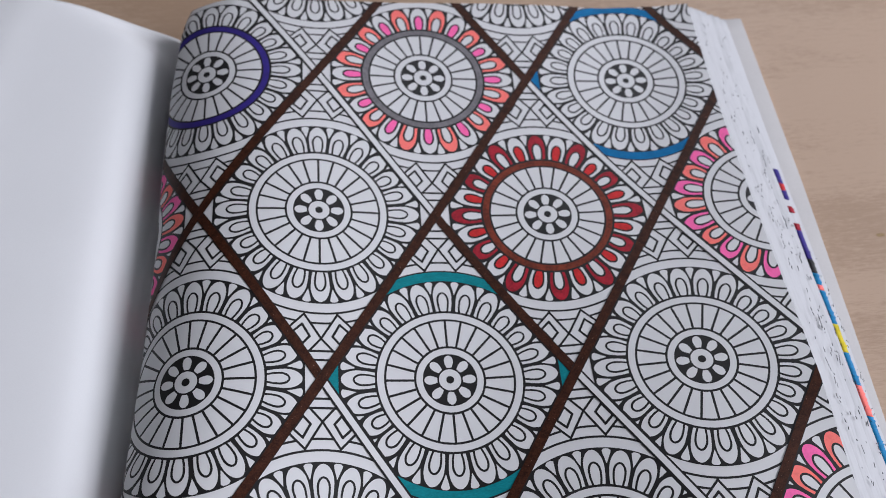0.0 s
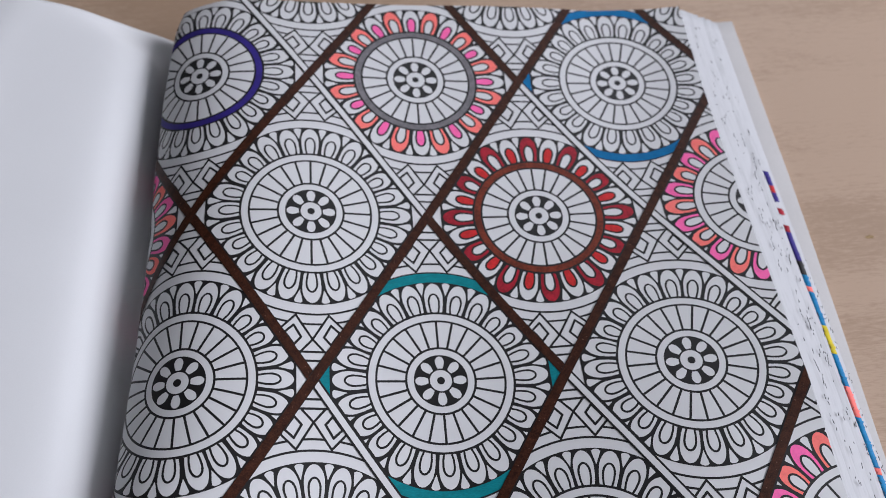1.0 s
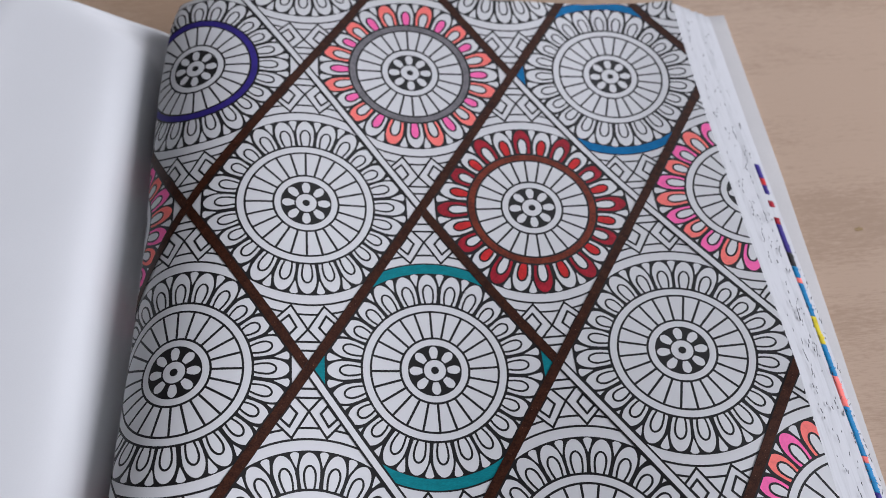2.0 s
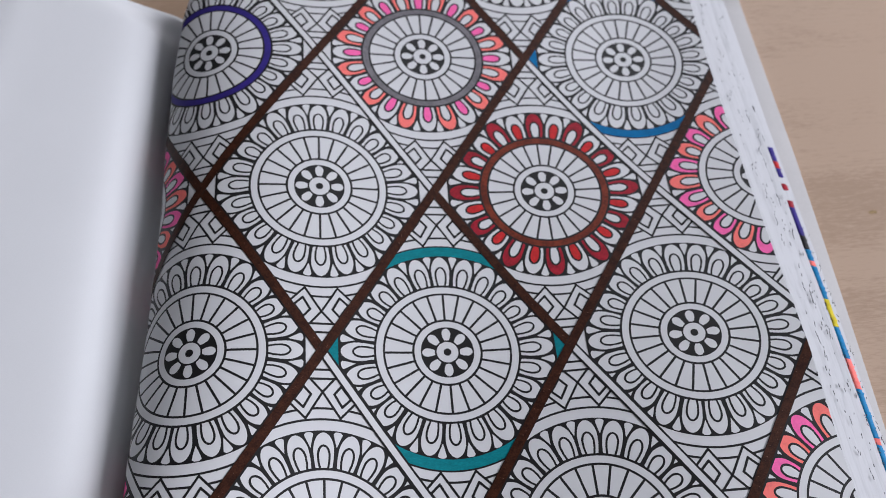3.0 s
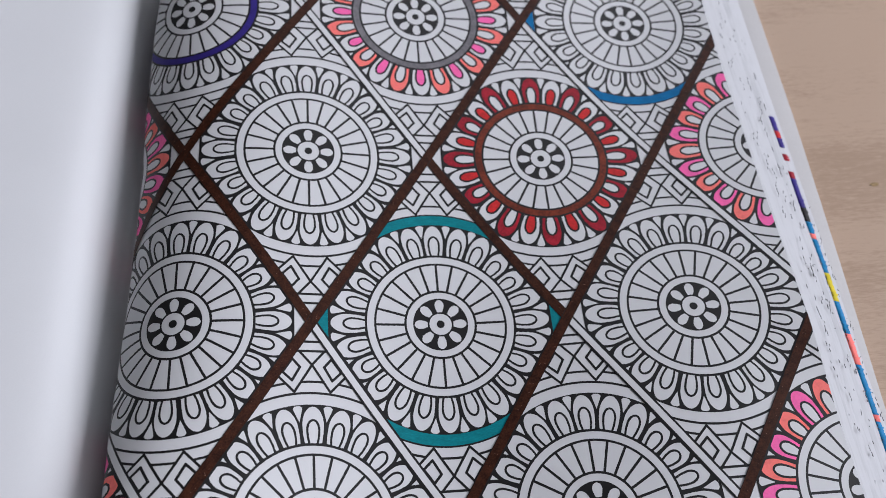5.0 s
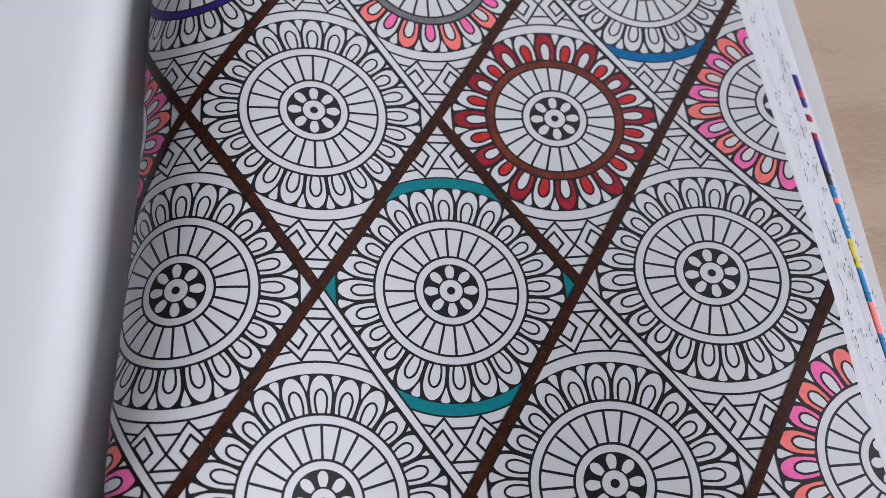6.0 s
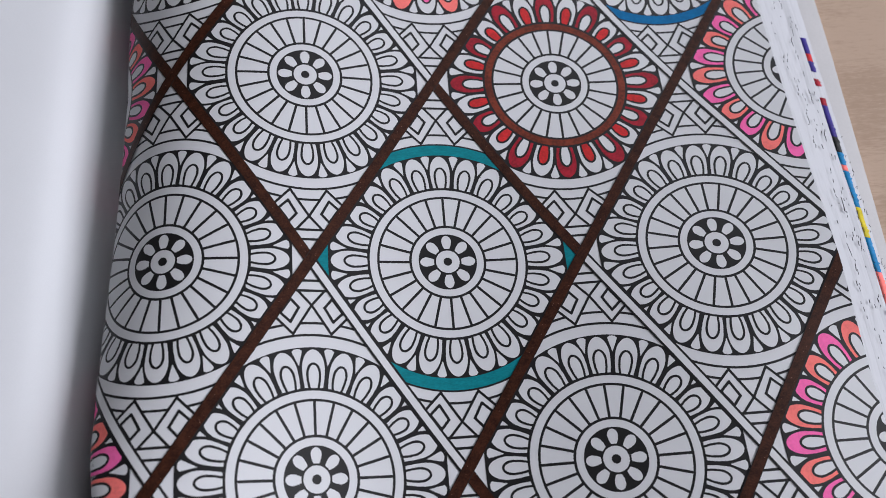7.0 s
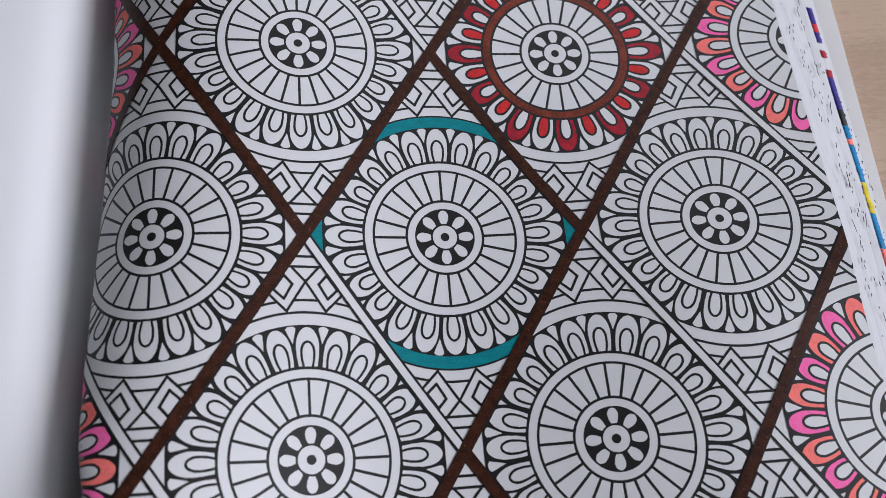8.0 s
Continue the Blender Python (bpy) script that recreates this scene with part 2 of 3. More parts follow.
def grid_mesh(name, P, mat, parent, label="", thick=0.0):
    """A sheet through an n x m grid of places, with thickness downwards."""
    n, m = P.shape[:2]
    verts = [tuple(p) for p in P.reshape(-1, 3)]
    faces = [(i * m + j, (i + 1) * m + j, (i + 1) * m + j + 1, i * m + j + 1) for i in range(n - 1) for j in range(m - 1)]
    if thick:
        k = n * m
        verts += [(p[0], p[1], p[2] - thick) for p in P.reshape(-1, 3)]
        faces += [tuple(k + q for q in reversed(f)) for f in faces]
        rim = [i * m for i in range(n)] + [(n - 1) * m + j for j in range(1, m)] + [i * m + m - 1 for i in range(n - 2, -1, -1)] + [j for j in range(m - 2, 0, -1)]
        faces += [(q, r, r + k, q + k)[::-1] for q, r in zip(rim, rim[1:] + rim[:1])]
    me = bpy.data.meshes.new(name)
    me.from_pydata(verts, [], faces)
    me.materials.append(mat)
    me.polygons.foreach_set("use_smooth", [True] * len(me.polygons))
    ob = new(name, me)
    ob.parent = parent
    if label:
        tagged(ob, label)
    return ob


pa, pb = np.concatenate([np.arange(A_SPINE, -0.060, 0.0008), np.linspace(-0.060, A_EDGE, 135)]), np.linspace(B_FOOT, B_HEAD, 200)
PA, PB = np.meshgrid(pa, pb, indexing="ij")
PA = A_SPINE + (PA - A_SPINE) * (edge_a(PB) - A_SPINE) / (A_EDGE - A_SPINE)
place, _ = on_page(PA.ravel(), PB.ravel(), np.zeros(PA.size))
page = grid_mesh("right_page", place.reshape(len(pa), 200, 3), PAPER, book, "white page printed with rows of black line mandalas")

# ---- the print: polygons in page millimetres, cut to their cell, laid on the bent page ----
U, V = 76.23, 114.50
HU, HV = U / 2, V / 2
CELL = 2.5
LAYER = 0.00003
CUTS = [-120 + 0.8 * k for k in range(75)] + [-60 + 2.5 * k for k in range(69)]
COLUMNS = list(zip(CUTS, CUTS[1:]))


def clip_half(poly, nx, ny, d):
    """Keep where nx * x + ny * y <= d."""
    out = []
    for (x0, y0), (x1, y1) in zip(poly, poly[1:] + poly[:1]):
        s0, s1 = nx * x0 + ny * y0 - d, nx * x1 + ny * y1 - d
        if s0 <= 0:
            out.append((x0, y0))
        if (s0 < 0 < s1) or (s1 < 0 < s0):
            t = s0 / (s0 - s1)
            out.append((x0 + t * (x1 - x0), y0 + t * (y1 - y0)))
    return out


SIDE = math.hypot(HU, HV)
NXR, NYR = HV / SIDE, HU / SIDE
REACH = HU * HV / SIDE


def clip_cell(poly, cx, cy, inset):
    for sx in (1, -1):
        for sy in (1, -1):
            if len(poly) < 3:
                return poly
            nx, ny = sx * NXR, sy * NYR
            poly = clip_half(poly, nx, ny, REACH - inset + nx * cx + ny * cy)
    return poly


class Print:
    """Gathers flat pieces of ink and marker for one mesh."""

    def __init__(self):
        self.verts, self.lifts, self.faces, self.mats, self.slots = [], [], [], [], []

    def put(self, poly, layer, mat, cell=None, inset=1.5):
        if cell:
            poly = clip_cell(poly, cell[0], cell[1], inset)
        for nx, ny, d in ((1, SKEW, A_EDGE * 1000 - 0.02), (-1, 0, -A_SPINE * 1000), (0, 1, B_HEAD * 1000 - 0.02), (0, -1, -B_FOOT * 1000)):
            if len(poly) < 3:
                return
            poly = clip_half(poly, nx, ny, d)
        if len(poly) < 3:
            return
        if mat not in self.slots:
            self.slots.append(mat)
        xs = [p[0] for p in poly]
        for x0, x1 in COLUMNS:
            if x1 <= min(xs) or x0 >= max(xs):
                continue
            strip = clip_half(clip_half(poly, -1, 0, -x0), 1, 0, x1)
            if len(strip) < 3:
                continue
            ys = [p[1] for p in strip]
            for j in range(math.floor(min(ys) / CELL), math.floor(max(ys) / CELL) + 1):
                bit = clip_half(clip_half(strip, 0, -1, -j * CELL), 0, 1, (j + 1) * CELL)
                if len(bit) < 3:
                    continue
                area = sum(x0 * y1 - x1 * y0 for (x0, y0), (x1, y1) in zip(bit, bit[1:] + bit[:1]))
                if abs(area) < 1e-4:
                    continue
                if area < 0:
                    bit = bit[::-1]
                k = len(self.verts)
                self.verts += bit
                self.lifts += [layer * LAYER] * len(bit)
                self.faces.append(tuple(range(k, k + len(bit))))
                self.mats.append(self.slots.index(mat))

    def stroke(self, pts, width, layer, mat, cell=None, inset=1.5):
        for (x0, y0), (x1, y1) in zip(pts, pts[1:]):
            d = math.hypot(x1 - x0, y1 - y0) or 1
            ex, ey = (x1 - x0) / d * width * 0.35, (y1 - y0) / d * width * 0.35
            px, py = -(y1 - y0) / d * width / 2, (x1 - x0) / d * width / 2
            self.put([(x0 - ex - px, y0 - ey - py), (x1 + ex - px, y1 + ey - py), (x1 + ex + px, y1 + ey + py), (x0 - ex + px, y0 - ey + py)], layer, mat, cell, inset)

    def build(self, name, parent, label=""):
        if not self.faces:
            return None
        seen, order = {}, []
        for (x, y), l in zip(self.verts, self.lifts):
            order.append(seen.setdefault((round(x, 3), round(y, 3), l), len(seen)))
        keys = np.array(list(seen))
        faces, mats = [], []
        for f, m in zip(self.faces, self.mats):
            loop = list(dict.fromkeys(order[q] for q in f))
            if len(loop) > 2:
                faces.append(loop)
                mats.append(m)
        p, n = on_page(keys[:, 0] / 1000, keys[:, 1] / 1000, keys[:, 2])
        me = bpy.data.meshes.new(name)
        me.from_pydata([tuple(q) for q in p], [], faces)
        for m in self.slots:
            me.materials.append(m)
        me.polygons.foreach_set("material_index", mats)
        me.polygons.foreach_set("use_smooth", [True] * len(me.polygons))
        me.normals_split_custom_set_from_vertices([tuple(q) for q in n])
        ob = new(name, me)
        ob.parent = parent
        if label:
            tagged(ob, label)
        return ob


def sector(cx, cy, r0, r1, t0, t1, n):
    ts = [t0 + (t1 - t0) * i / n for i in range(n + 1)]
    return [(cx + r1 * math.cos(t), cy + r1 * math.sin(t)) for t in ts] + [(cx + r0 * math.cos(t), cy + r0 * math.sin(t)) for t in reversed(ts)]


def ring(pr, cx, cy, r0, r1, layer, mat, cell=None, inset=1.5, parts=24):
    for i in range(parts):
        t = math.tau * i / parts
        pr.put(sector(cx, cy, r0, r1, t, t + math.tau / parts, 3), layer, mat, cell, inset)


def disc(cx, cy, r, n=24):
    return [(cx + r * math.cos(math.tau * i / n), cy + r * math.sin(math.tau * i / n)) for i in range(n)]


def petal(cx, cy, t, r0, rs, r1, w0, w1, n=9):
    """A petal along the angle t: straight sides from r0 to rs, then a round end at r1."""
    half = [(r0, w0), ((r0 + rs) / 2, (w0 + w1) / 2 + 0.12)]
    half += [(rs + (r1 - rs) * math.sin(math.pi / 2 * i / n), w1 * math.cos(math.pi / 2 * i / n)) for i in range(n + 1)]
    pts = half + [(r, -w) for r, w in reversed(half[:-1])]
    c, s = math.cos(t), math.sin(t)
    return [(cx + r * c - w * s, cy + r * s + w * c) for r, w in pts]


def mandala(cx, cy, style):
    """One diamond-shaped cell: the round mandala and the zigzag corners above and below it."""
    cell = (cx, cy)
    wob = random.Random(round(cx * 7 + cy * 13))
    # black ground of the disc
    ground = Print()
    ring(ground, cx, cy, 7.9, 33.2, 1, INK, cell, 1.2, 36)
    ground.put(disc(cx, cy, 8.1, 36), 1, INK)
    for s in (1, -1):
        ground.stroke([(cx + s * 33.05, cy - 5.5), (cx + s * 33.05, cy + 5.5)], 0.5, 3, INK, cell, 1.2)
    whole = ground.build("mandala", book, style.get("label", "uncoloured black line mandala"))
    if not whole:
        return
    # rings and spokes
    pr = Print()
    ring(pr, cx, cy, 19.83, 21.9, 2, style.get("ring", PAPER))
    pr.build("outer_ring", whole)
    for i in range(24):
        t = math.tau * i / 24
        e0, e1 = 0.36 / 10.65, 0.36 / 19.2
        pts = [(cx + 19.15 * math.cos(q), cy + 19.15 * math.sin(q)) for q in np.linspace(t + e1, t + math.tau / 24 - e1, 5)]
        pts += [(cx + 10.85 * math.cos(q), cy + 10.85 * math.sin(q)) for q in np.linspace(t + math.tau / 24 - e0, t + e0, 4)]
        pr = Print()
        pr.put([(float(x), float(y)) for x, y in pts], 2, PAPER)
        pr.build("spoke_panel", whole)
    pr = Print()
    ring(pr, cx, cy, 8.2, 10.15, 2, PAPER)
    pr.build("inner_ring", whole)
    for i in range(8):
        pr = Print()
        pr.put(petal(cx, cy, math.tau * i / 8, 3.85, 6.0, 7.75, 0.75, 1.38, 6), 2, PAPER)
        pr.build("flower_petal", whole)
    pr = Print()
    pr.put(disc(cx, cy, 3.35, 28), 2, PAPER)
    pr.put(disc(cx, cy, 1.2, 18), 3, INK)
    pr.build("hub", whole)
    # petals
    nt = math.atan2(NYR, NXR)
    for i in range(24):
        t = math.tau * i / 24
        room = min((REACH - 1.9) / max(0.05, math.cos(t - q)) for q in (nt, math.pi - nt, math.pi + nt, -nt))
        tip = min(32.6, room + 0.7)
        outer, inner = style.get("petals", lambda k: (PAPER, PAPER))(i)
        j = wob.uniform(-0.006, 0.006)
        pr = Print()
        pr.put(petal(cx, cy, t + j, 22.55, 22.5 + (tip - 22.5) * 0.5, tip, 2.34, 2.93), 2, outer, cell, 1.95)
        u = 22.5 + (tip - 22.5) * 0.66
        pr.put(petal(cx, cy, t + j, 22.5, 22.5 + (u - 22.5) * 0.55, u, 1.45, 1.95), 3, INK, cell, 2.0)
        pr.put(petal(cx, cy, t + j, 22.55, 22.5 + (u - 22.9) * 0.55, u - 0.62, 0.84, 1.32), 4, inner, cell, 2.3)
        pr.build("petal", whole)
        # the drop between two petals
        t2 = t + math.tau / 48
        room2 = min((REACH - 1.9) / max(0.05, math.cos(t2 - q)) for q in (nt, math.pi - nt, math.pi + nt, -nt))
        e = min(32.8, room2 + 0.5)
        if e > 29.2:
            c, s = math.cos(t2), math.sin(t2)
            k = (e - 28.4) / 4.4
            shape = [(28.4, 0), (e - 1.4 * k, 1.05 * k), (e - 0.5 * k, 1.3 * k), (e, 0.75 * k), (e + 0.1 * k, 0), (e, -0.75 * k), (e - 0.5 * k, -1.3 * k), (e - 1.4 * k, -1.05 * k)]
            pr = Print()
            pr.put([(cx + r * c - w * s, cy + r * s + w * c) for r, w in shape], 2, PAPER, cell, 1.95)
            pr.build("drop", whole)
    # the arcs over and under the disc
    for q in (math.pi / 2, -math.pi / 2):
        pr = Print()
        for i in range(-6, 6):
            pr.put(sector(cx, cy, 36.1, 36.75, q + i * 0.13, q + (i + 1) * 0.13, 3), 1, INK, cell, 1.2)
            if "arc" in style:
                pr.put(sector(cx, cy, 33.05, 36.25, q + i * 0.13, q + (i + 1) * 0.13, 3), 2, style["arc"], cell, 1.4)
        pr.build("arc", whole)
    for s in style.get("corners", ()):
        pr = Print()
        pr.put([(cx + s * 33.3, cy + 9), (cx + s * 33.3, cy - 9), (cx + s * 40, cy - 9), (cx + s * 40, cy + 9)], 2, style["arc"], cell, 1.4)
        pr.build("corner", whole)
    # zigzags in the upper and lower corner
    for up in (1, -1):
        def at(x, t):
            return (cx + x, cy + up * (HV - t))
        pr = Print()
        for t in (5.9, 8.7):
            pr.stroke([at(-8, t), at(8, t)], 0.7, 1, INK, cell, 1.2)
        for s in (1, -1):
            pr.stroke([at(-s * 3.6, 8.7), at(0, 12.7), at(s * 5, 20.6), at(s * 11, 14.6)], 0.68, 1, INK, cell, 1.2)
            pr.stroke([at(s * 3.4, 13.4), at(s * 5.5, 11.0), at(s * 8.2, 14.9), at(s * 5.6, 17.3), at(s * 3.4, 13.4)], 0.72, 1, INK, cell, 1.2)
            for x0, x1 in ((0, 3.2), (7.5, 16)):
                xs = [x0 + (x1 - x0) * i / 4 for i in range(5)]
                pr.stroke([at(s * x, HV - math.sqrt(39.65 ** 2 - x * x)) for x in xs], 0.66, 1, INK, cell, 1.2)
        pr.build("zigzag", whole)


def two(odd, even):
    return lambda i: odd if i % 2 else even


STYLES = {
    (-1, 1): {"ring": PURPLE, "label": "line mandala with its ring coloured purple"},
    (0, 1): {"ring": GREY, "petals": two((CORAL, PAPER), (PAPER, PINK)), "label": "mandala with coral and pink petals and a grey ring"},
    (1, 1): {"arc": BLUE, "corners": (-1,), "label": "line mandala with blue outer arcs"},
    (0.5, 0.5): {"ring": RUST, "petals": two((PAPER, RED), (CRIMSON, PAPER)), "label": "mandala with red petals and a rust-brown ring"},
    (1.5, 0.5): {"petals": two((PINK, PAPER), (CORAL, PAPER)), "label": "mandala with pink and coral petals"},
    (-1.5, 0.5): {"petals": two((PINK, PAPER), (CORAL, PAPER)), "label": "mandala with pink and coral petals"},
    (1.5, -0.5): {"petals": two((CORAL, PAPER), (PINK, PAPER)), "label": "mandala with pink and coral petals"},
    (-1.5, -0.5): {"petals": two((PINK, PAPER), (CORAL, PAPER)), "label": "mandala with pink and coral petals"},
    (0, 0): {"arc": TEAL, "corners": (-1, 1), "label": "line mandala with teal outer arcs"},
}
for half_row in range(-2, 4):
    for col in range(-2, 3):
        i = col + (0.5 if half_row % 2 else 0)
        j = half_row / 2
        if abs(i * U) < 155:
            mandala(i * U, j * V, STYLES.get((i, j), {}))


# the bands between the cells
def band(i0, j0, i1, j1, mat, layer, label):
    pr = Print()
    a, b = (i0 * U, j0 * V), (i1 * U, j1 * V)
    pr.stroke([a, b], 3.1, layer, INK)
    pr.stroke([a, b], 1.85 if mat is PAPER else 2.75, layer + 1, mat)
    if mat is BROWN:
        wob = random.Random(round(i0 * 31 + j0 * 17))
        for _ in range(int(math.hypot(b[0] - a[0], b[1] - a[1]) / 6)):
            t, w = wob.random(), wob.uniform(-0.9, 0.9)
            d = math.hypot(b[0] - a[0], b[1] - a[1])
            x, y = a[0] + (b[0] - a[0]) * t - (b[1] - a[1]) / d * w, a[1] + (b[1] - a[1]) * t + (b[0] - a[0]) / d * w
            r = wob.uniform(0.05, 0.13)
            pr.put([(x + r * wob.uniform(0.6, 1.5) * math.cos(q), y + r * wob.uniform(0.6, 1.5) * math.sin(q)) for q in (0, 1.2, 2.4, 3.7, 5.0)], layer + 2, SCUFF)
    pr.build("border_band", book, label)


COLOURED = {(-1.5, 1), (-1, 0.5), (0, 0.5), (0, 1.5), (1, 1.5), (0, -0.5)}
for k in range(-4, 8):
    # falling to the right, one piece between two crossings
    for col in range(-4, 4):
        i, j = col / 2, (k - col) / 2
        if (k % 2) and -1.0 <= j <= 1.6:
            got = (i, j) in COLOURED
            band(i, j, i + 0.5, j - 0.5, BROWN if got else PAPER, 5, "brown marker band" if got else "uncoloured band with black edges")
for k in range(-5, 6, 2):
    # rising to the right, coloured from end to end
    band(k / 2 - 2, -2 + 0.0, k / 2 + 2, 2.0, BROWN, 7, "brown marker band")

# a small black speck on the page
speck = Print()
speck.put(disc(11.8, 25.8, 0.17, 7), 6, INK)
speck.build("speck", book, "tiny black speck on the page")

# ---- the stack of pages under it ----
SHEETS = 36
SLIP = 0.0177
rng = random.Random(5)


def fore_edge(q, y):
    """A place on the slanting fore-edge: q is 0 at the back cover and 1 under the top page."""
    p = blend(SHEET, edge_a([y]), np.array([y]))[0]
    return Vector((p[0] + SLIP * (1 - q) ** 0.9, p[1], 0.0022 + (p[2] - 0.0030) * q))


bundle = 0.0
for k in range(SHEETS):
    q = (k + 0.5) / SHEETS
    if k % 7 == 0:
        bundle = rng.uniform(-0.0005, 0.0005)
    slip = SLIP * (1 - q) ** 0.9 + bundle + rng.uniform(-0.0003, 0.0003)
    m = 40
    bs = np.linspace(B_FOOT + rng.uniform(0, 0.0012), B_HEAD - rng.uniform(0, 0.0012), m)
    cols = []
    for f in np.linspace(0, 1, 8):
        a = 0.085 + (edge_a(bs) - 0.085) * f
        p = blend(SHEET, a, bs)
        x = p[:, 0] + slip * f + (0.00015 * np.sin(bs * (60 + 9 * k)) if f == 1 else 0)
        z = 0.0022 + (p[:, 2] - 0.0030) * q
        cols.append(np.stack([x, p[:, 1], z], -1))
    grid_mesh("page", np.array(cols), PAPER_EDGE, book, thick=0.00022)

# the back cover board, its fore-edge a little out of line with the pages
cover_b = np.linspace(B_FOOT - 0.001, B_HEAD + 0.0005, 30)
cover_u = np.linspace(0, 1, 12)
CU, CB = np.meshgrid(cover_u, cover_b, indexing="ij")
CX = -0.10 + CU * (0.10 + np.interp(CB, (-0.10, -0.05, 0.01, 0.07, 0.15), (0.1268, 0.1284, 0.1302, 0.1314, 0.1315)))
grid_mesh("back_cover", np.stack([CX, CB, np.full(CX.shape, 0.0018)], -1), COVER, book, "pale grey back cover", 0.0017)


def flecks(items):
    """Thin slips of ink lying on the slope of the fore-edge: (place, half length, half width, turn)."""
    verts, faces = [], []
    for c, l, w, turn in items:
        along = Vector((math.sin(turn) * 0.87, math.cos(turn), -math.sin(turn) * 0.5))
        across = Vector((0.87 * math.cos(turn), -math.sin(turn), -0.5 * math.cos(turn)))
        up = Vector((0.5, 0, 0.87))
        k = len(verts)
        for h in (0.0, 0.0001):
            for sa, sw in ((-1, -0.6), (-0.5, -1), (0.6, -1), (1, -0.4), (0.8, 0.8), (-0.7, 1)):
                verts.append(c + along * (sa * l) + across * (sw * w) + up * h)
        faces += [tuple(k + 6 + i for i in range(6)), tuple(k + i for i in reversed(range(6)))]
        faces += [(k + i, k + (i + 1) % 6, k + 6 + (i + 1) % 6, k + 6 + i) for i in range(6)]
    me = bpy.data.meshes.new("ink_fleck")
    me.from_pydata([tuple(v) for v in verts], [], faces)
    return me


# marker colour that bled to the fore-edge
Q_MARK = 0.17
BLEED = ((0.0733, 0.0670, PURPLE), (0.0670, 0.0640, RED), (0.0640, 0.0600, PURPLE), (0.0572, 0.0545, CRIMSON), (0.0500, 0.0472, CRIMSON), (0.0472, 0.0357, PURPLE), (0.0357, 0.0302, INK),
         (0.0302, 0.0257, EDGE_BLUE), (0.0257, 0.0237, CORAL), (0.0237, 0.0113, EDGE_BLUE), (0.0113, 0.0013, YELLOW), (0.0013, -0.0097, EDGE_BLUE), (-0.0097, -0.0197, CORAL),
         (-0.0197, -0.0352, EDGE_BLUE), (-0.0352, -0.0372, CORAL), (-0.0372, -0.0460, EDGE_BLUE), (-0.0460, -0.0520, PURPLE), (-0.0520, -0.0700, EDGE_BLUE))
for y0, y1, mat in BLEED:
    ys = np.linspace(y1, y0, max(4, int((y0 - y1) / 0.0004)))
    mid = [fore_edge(Q_MARK, y) for y in ys]
    slant = 0.0005
    inner = np.array([c.x - 0.0011 + rng.uniform(-0.00006, 0.00006) for c in mid])
    outer = np.array([c.x + 0.0008 + (rng.uniform(0.0002, 0.0005) if rng.random() < 0.14 else rng.uniform(-0.00008, 0.00008)) for c in mid])
    strip = [np.stack([inner * (1 - f) + outer * f, ys + slant * (0.5 - f), [c.z + 0.00045 - 0.00020 * f for c in mid]], -1) for f in (0.0, 0.5, 1.0)]
    grid_mesh("marker_edge", np.array(strip), mat, book, thick=0.00008)

# flecks of black print: short dashes in loose files along the page edges, and ticks out of the coloured strip
items = []
FILES = [(0.82, 40), (0.735, 54), (0.66, 30), (0.58, 44), (0.50, 50), (0.42, 40), (0.34, 34), (0.27, 26)]
for q0, count in FILES:
    y = 0.146
    while y > -0.09:
        y -= rng.expovariate(count * (0.36 if y > 0.09 else 0.44) / 0.23)
        for _ in range(rng.choice((1, 1, 2, 3))):
            c = fore_edge(min(0.93, q0 + rng.uniform(-0.03, 0.03)), max(-0.095, y)) + Vector((0.0002, 0, 0.00035))
            long = rng.random() < 0.04
            items.append((c, rng.uniform(0.0012, 0.0026) if long else rng.uniform(0.00022, 0.0010), rng.uniform(0.00006, 0.00014), rng.gauss(0.08, 0.16)))
            y -= rng.uniform(0.0012, 0.0024)
for _ in range(70):
    y = rng.uniform(-0.07, 0.036)
    c = fore_edge(Q_MARK, y) + Vector((rng.choice((-0.0008, 0.0011, 0.0014, 0.0018)), 0, 0.0007))
    items.append((c, rng.uniform(0.0003, 0.0008), rng.uniform(0.00005, 0.00010), rng.uniform(-1.2, 1.2)))
fleck_mesh = flecks(items)
fleck_mesh.materials.append(INK)
fleck = new("ink_fleck", fleck_mesh)
fleck.parent = book
tagged(fleck, "flecks of black print on the page edges", kind="stuff")

# ---- the blank left-hand page and the pages under it ----
LEFT = ((0.003, 0.0025), (-0.002, 0.0040), (-0.0045, 0.0085), (-0.0065, 0.0118), (-0.011, 0.0150), (-0.018, 0.0193), (-0.0265, 0.0250), (-0.035, 0.0305), (-0.0435, 0.0345), (-0.056, 0.0385), (-0.075, 0.0410), (-0.105, 0.0395), (-0.145, 0.0320), (-0.205, 0.0150))


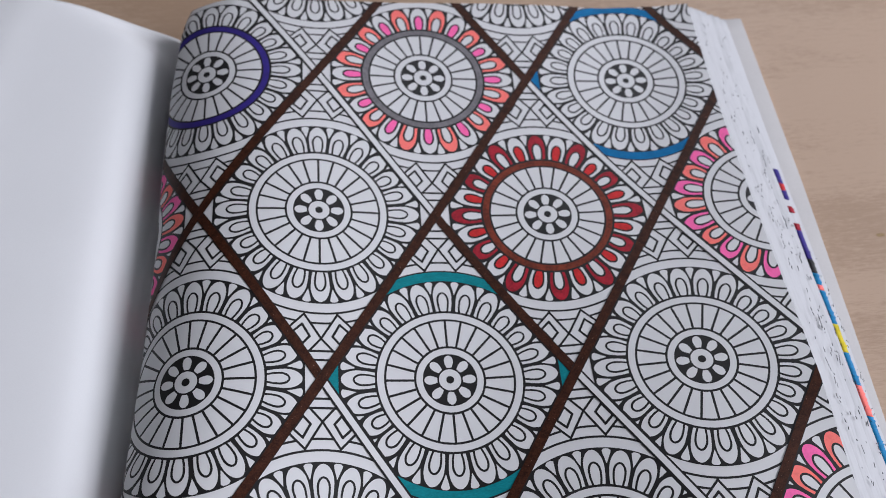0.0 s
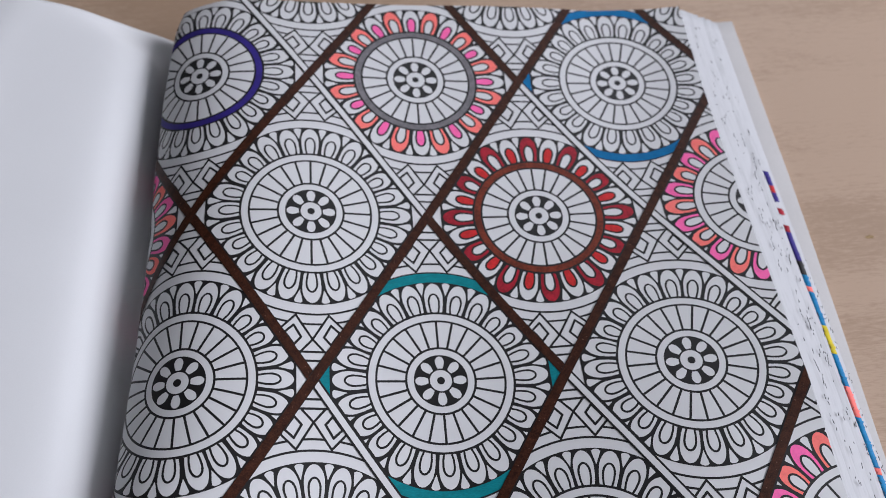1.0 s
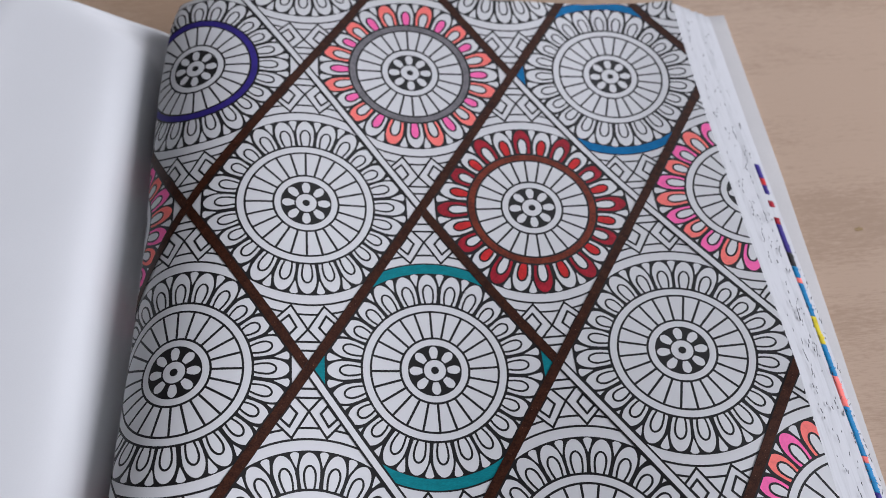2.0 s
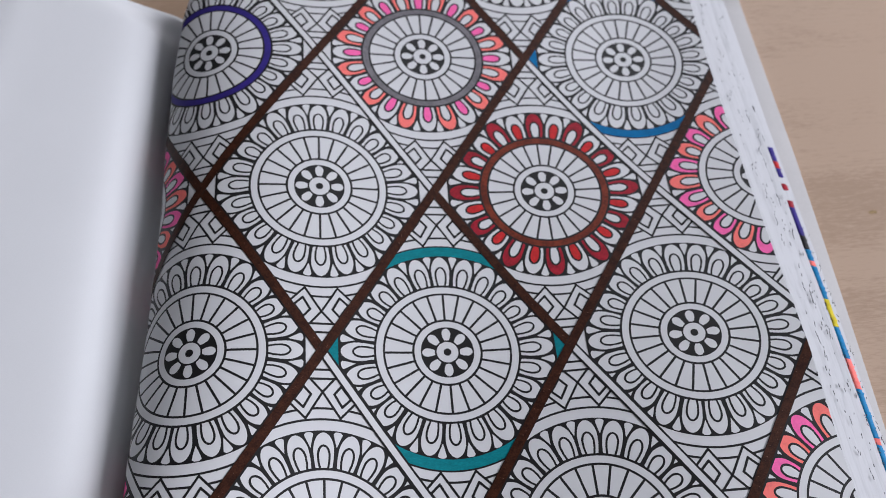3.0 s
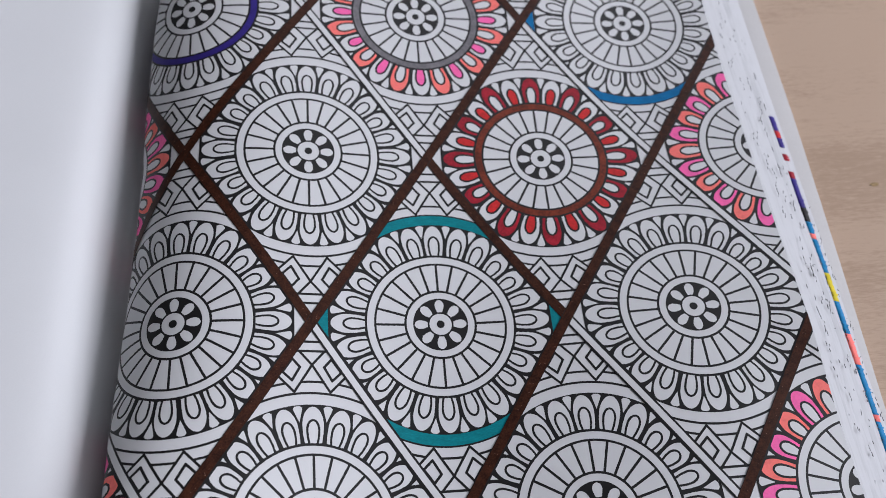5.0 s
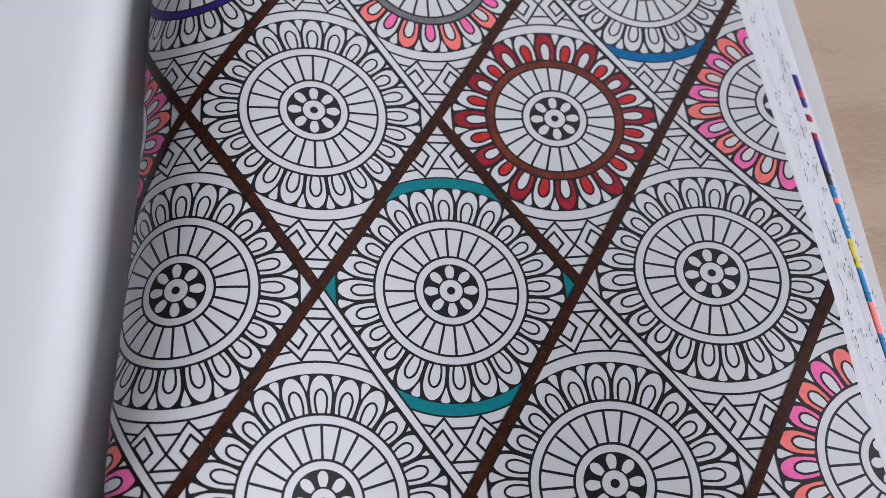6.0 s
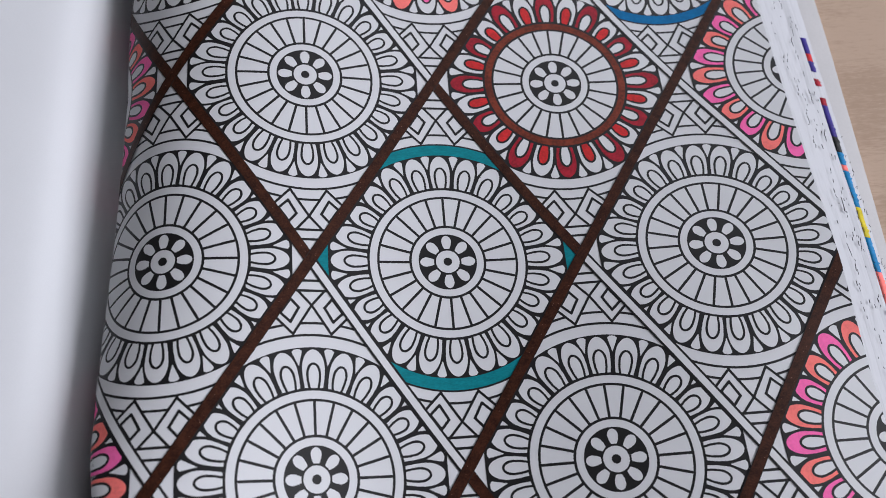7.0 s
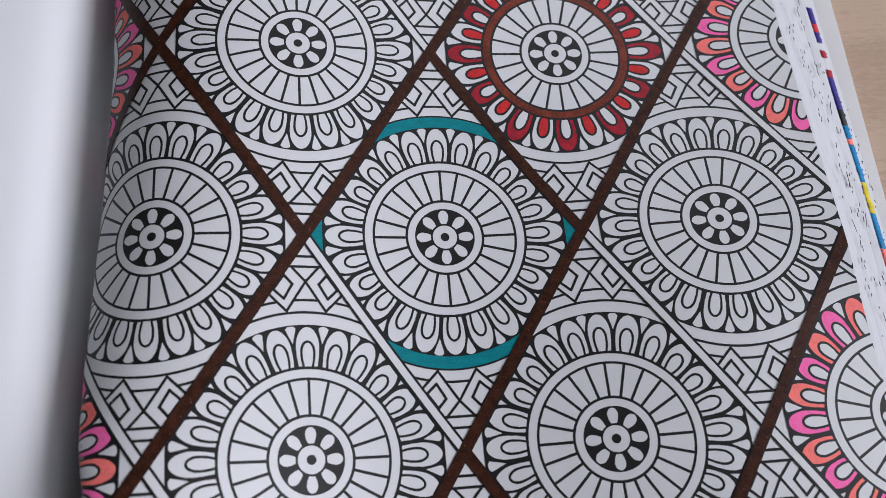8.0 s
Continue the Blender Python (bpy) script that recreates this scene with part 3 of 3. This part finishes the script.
def smooth_line(pts, n):
    out = []
    p = [pts[0], *pts, pts[-1]]
    for k in range(1, len(p) - 2):
        for i in range(n):
            t = i / n
            out.append(tuple(0.5 * (2 * p[k][c] + (p[k + 1][c] - p[k - 1][c]) * t + (2 * p[k - 1][c] - 5 * p[k][c] + 4 * p[k + 1][c] - p[k + 2][c]) * t * t + (3 * p[k][c] - p[k - 1][c] - 3 * p[k + 1][c] + p[k + 2][c]) * t ** 3) for c in (0, 1)))
    return np.array(out + [pts[-1]])


line = smooth_line(LEFT, 8)
lb = np.concatenate([np.linspace(B_FOOT, 0.126, 44), np.linspace(0.128, B_HEAD, 16)])
spine = blend(SHEET, np.interp(lb, gb, turn_at[0]) - 0.004, lb)[:, 0]
fit_line = np.polyfit(lb, spine, 3)
start = np.polyval(fit_line, lb)
DEEP = ((0.003, 0.0022), (0.0002, 0.0022), (-0.0018, 0.0022), (-0.0040, 0.0040), (-0.0060, 0.0100), (-0.0078, 0.0165), (-0.0112, 0.0215), (-0.0200, 0.0265))
line_deep = smooth_line(DEEP + LEFT[8:], 8)
ease = np.clip((B_HEAD - lb) / 0.016, 0, 1)
ease = ease * ease * (3 - 2 * ease)
PROFILE = line[:, None, :] * (1 - ease)[None, :, None] + line_deep[:, None, :] * ease[None, :, None]
PL = np.stack([(start - 0.0022 * ease)[None, :] + PROFILE[..., 0], np.broadcast_to(lb, (len(line), 60)), PROFILE[..., 1]], -1)
grid_mesh("left_page", PL, PAPER_BLANK, book, "blank white page curving up from the spine", 0.0001)
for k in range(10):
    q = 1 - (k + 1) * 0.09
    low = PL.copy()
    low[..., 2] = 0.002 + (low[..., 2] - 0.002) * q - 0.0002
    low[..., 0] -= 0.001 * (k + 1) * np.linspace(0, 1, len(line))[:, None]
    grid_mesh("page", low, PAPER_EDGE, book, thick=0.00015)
grid_mesh("front_cover", np.stack([np.broadcast_to(np.linspace(-0.10, -0.33, 12)[:, None], (12, 60)), np.broadcast_to(lb, (12, 60)), np.full((12, 60), 0.0018)], -1), COVER, book, "pale grey front cover", 0.0017)
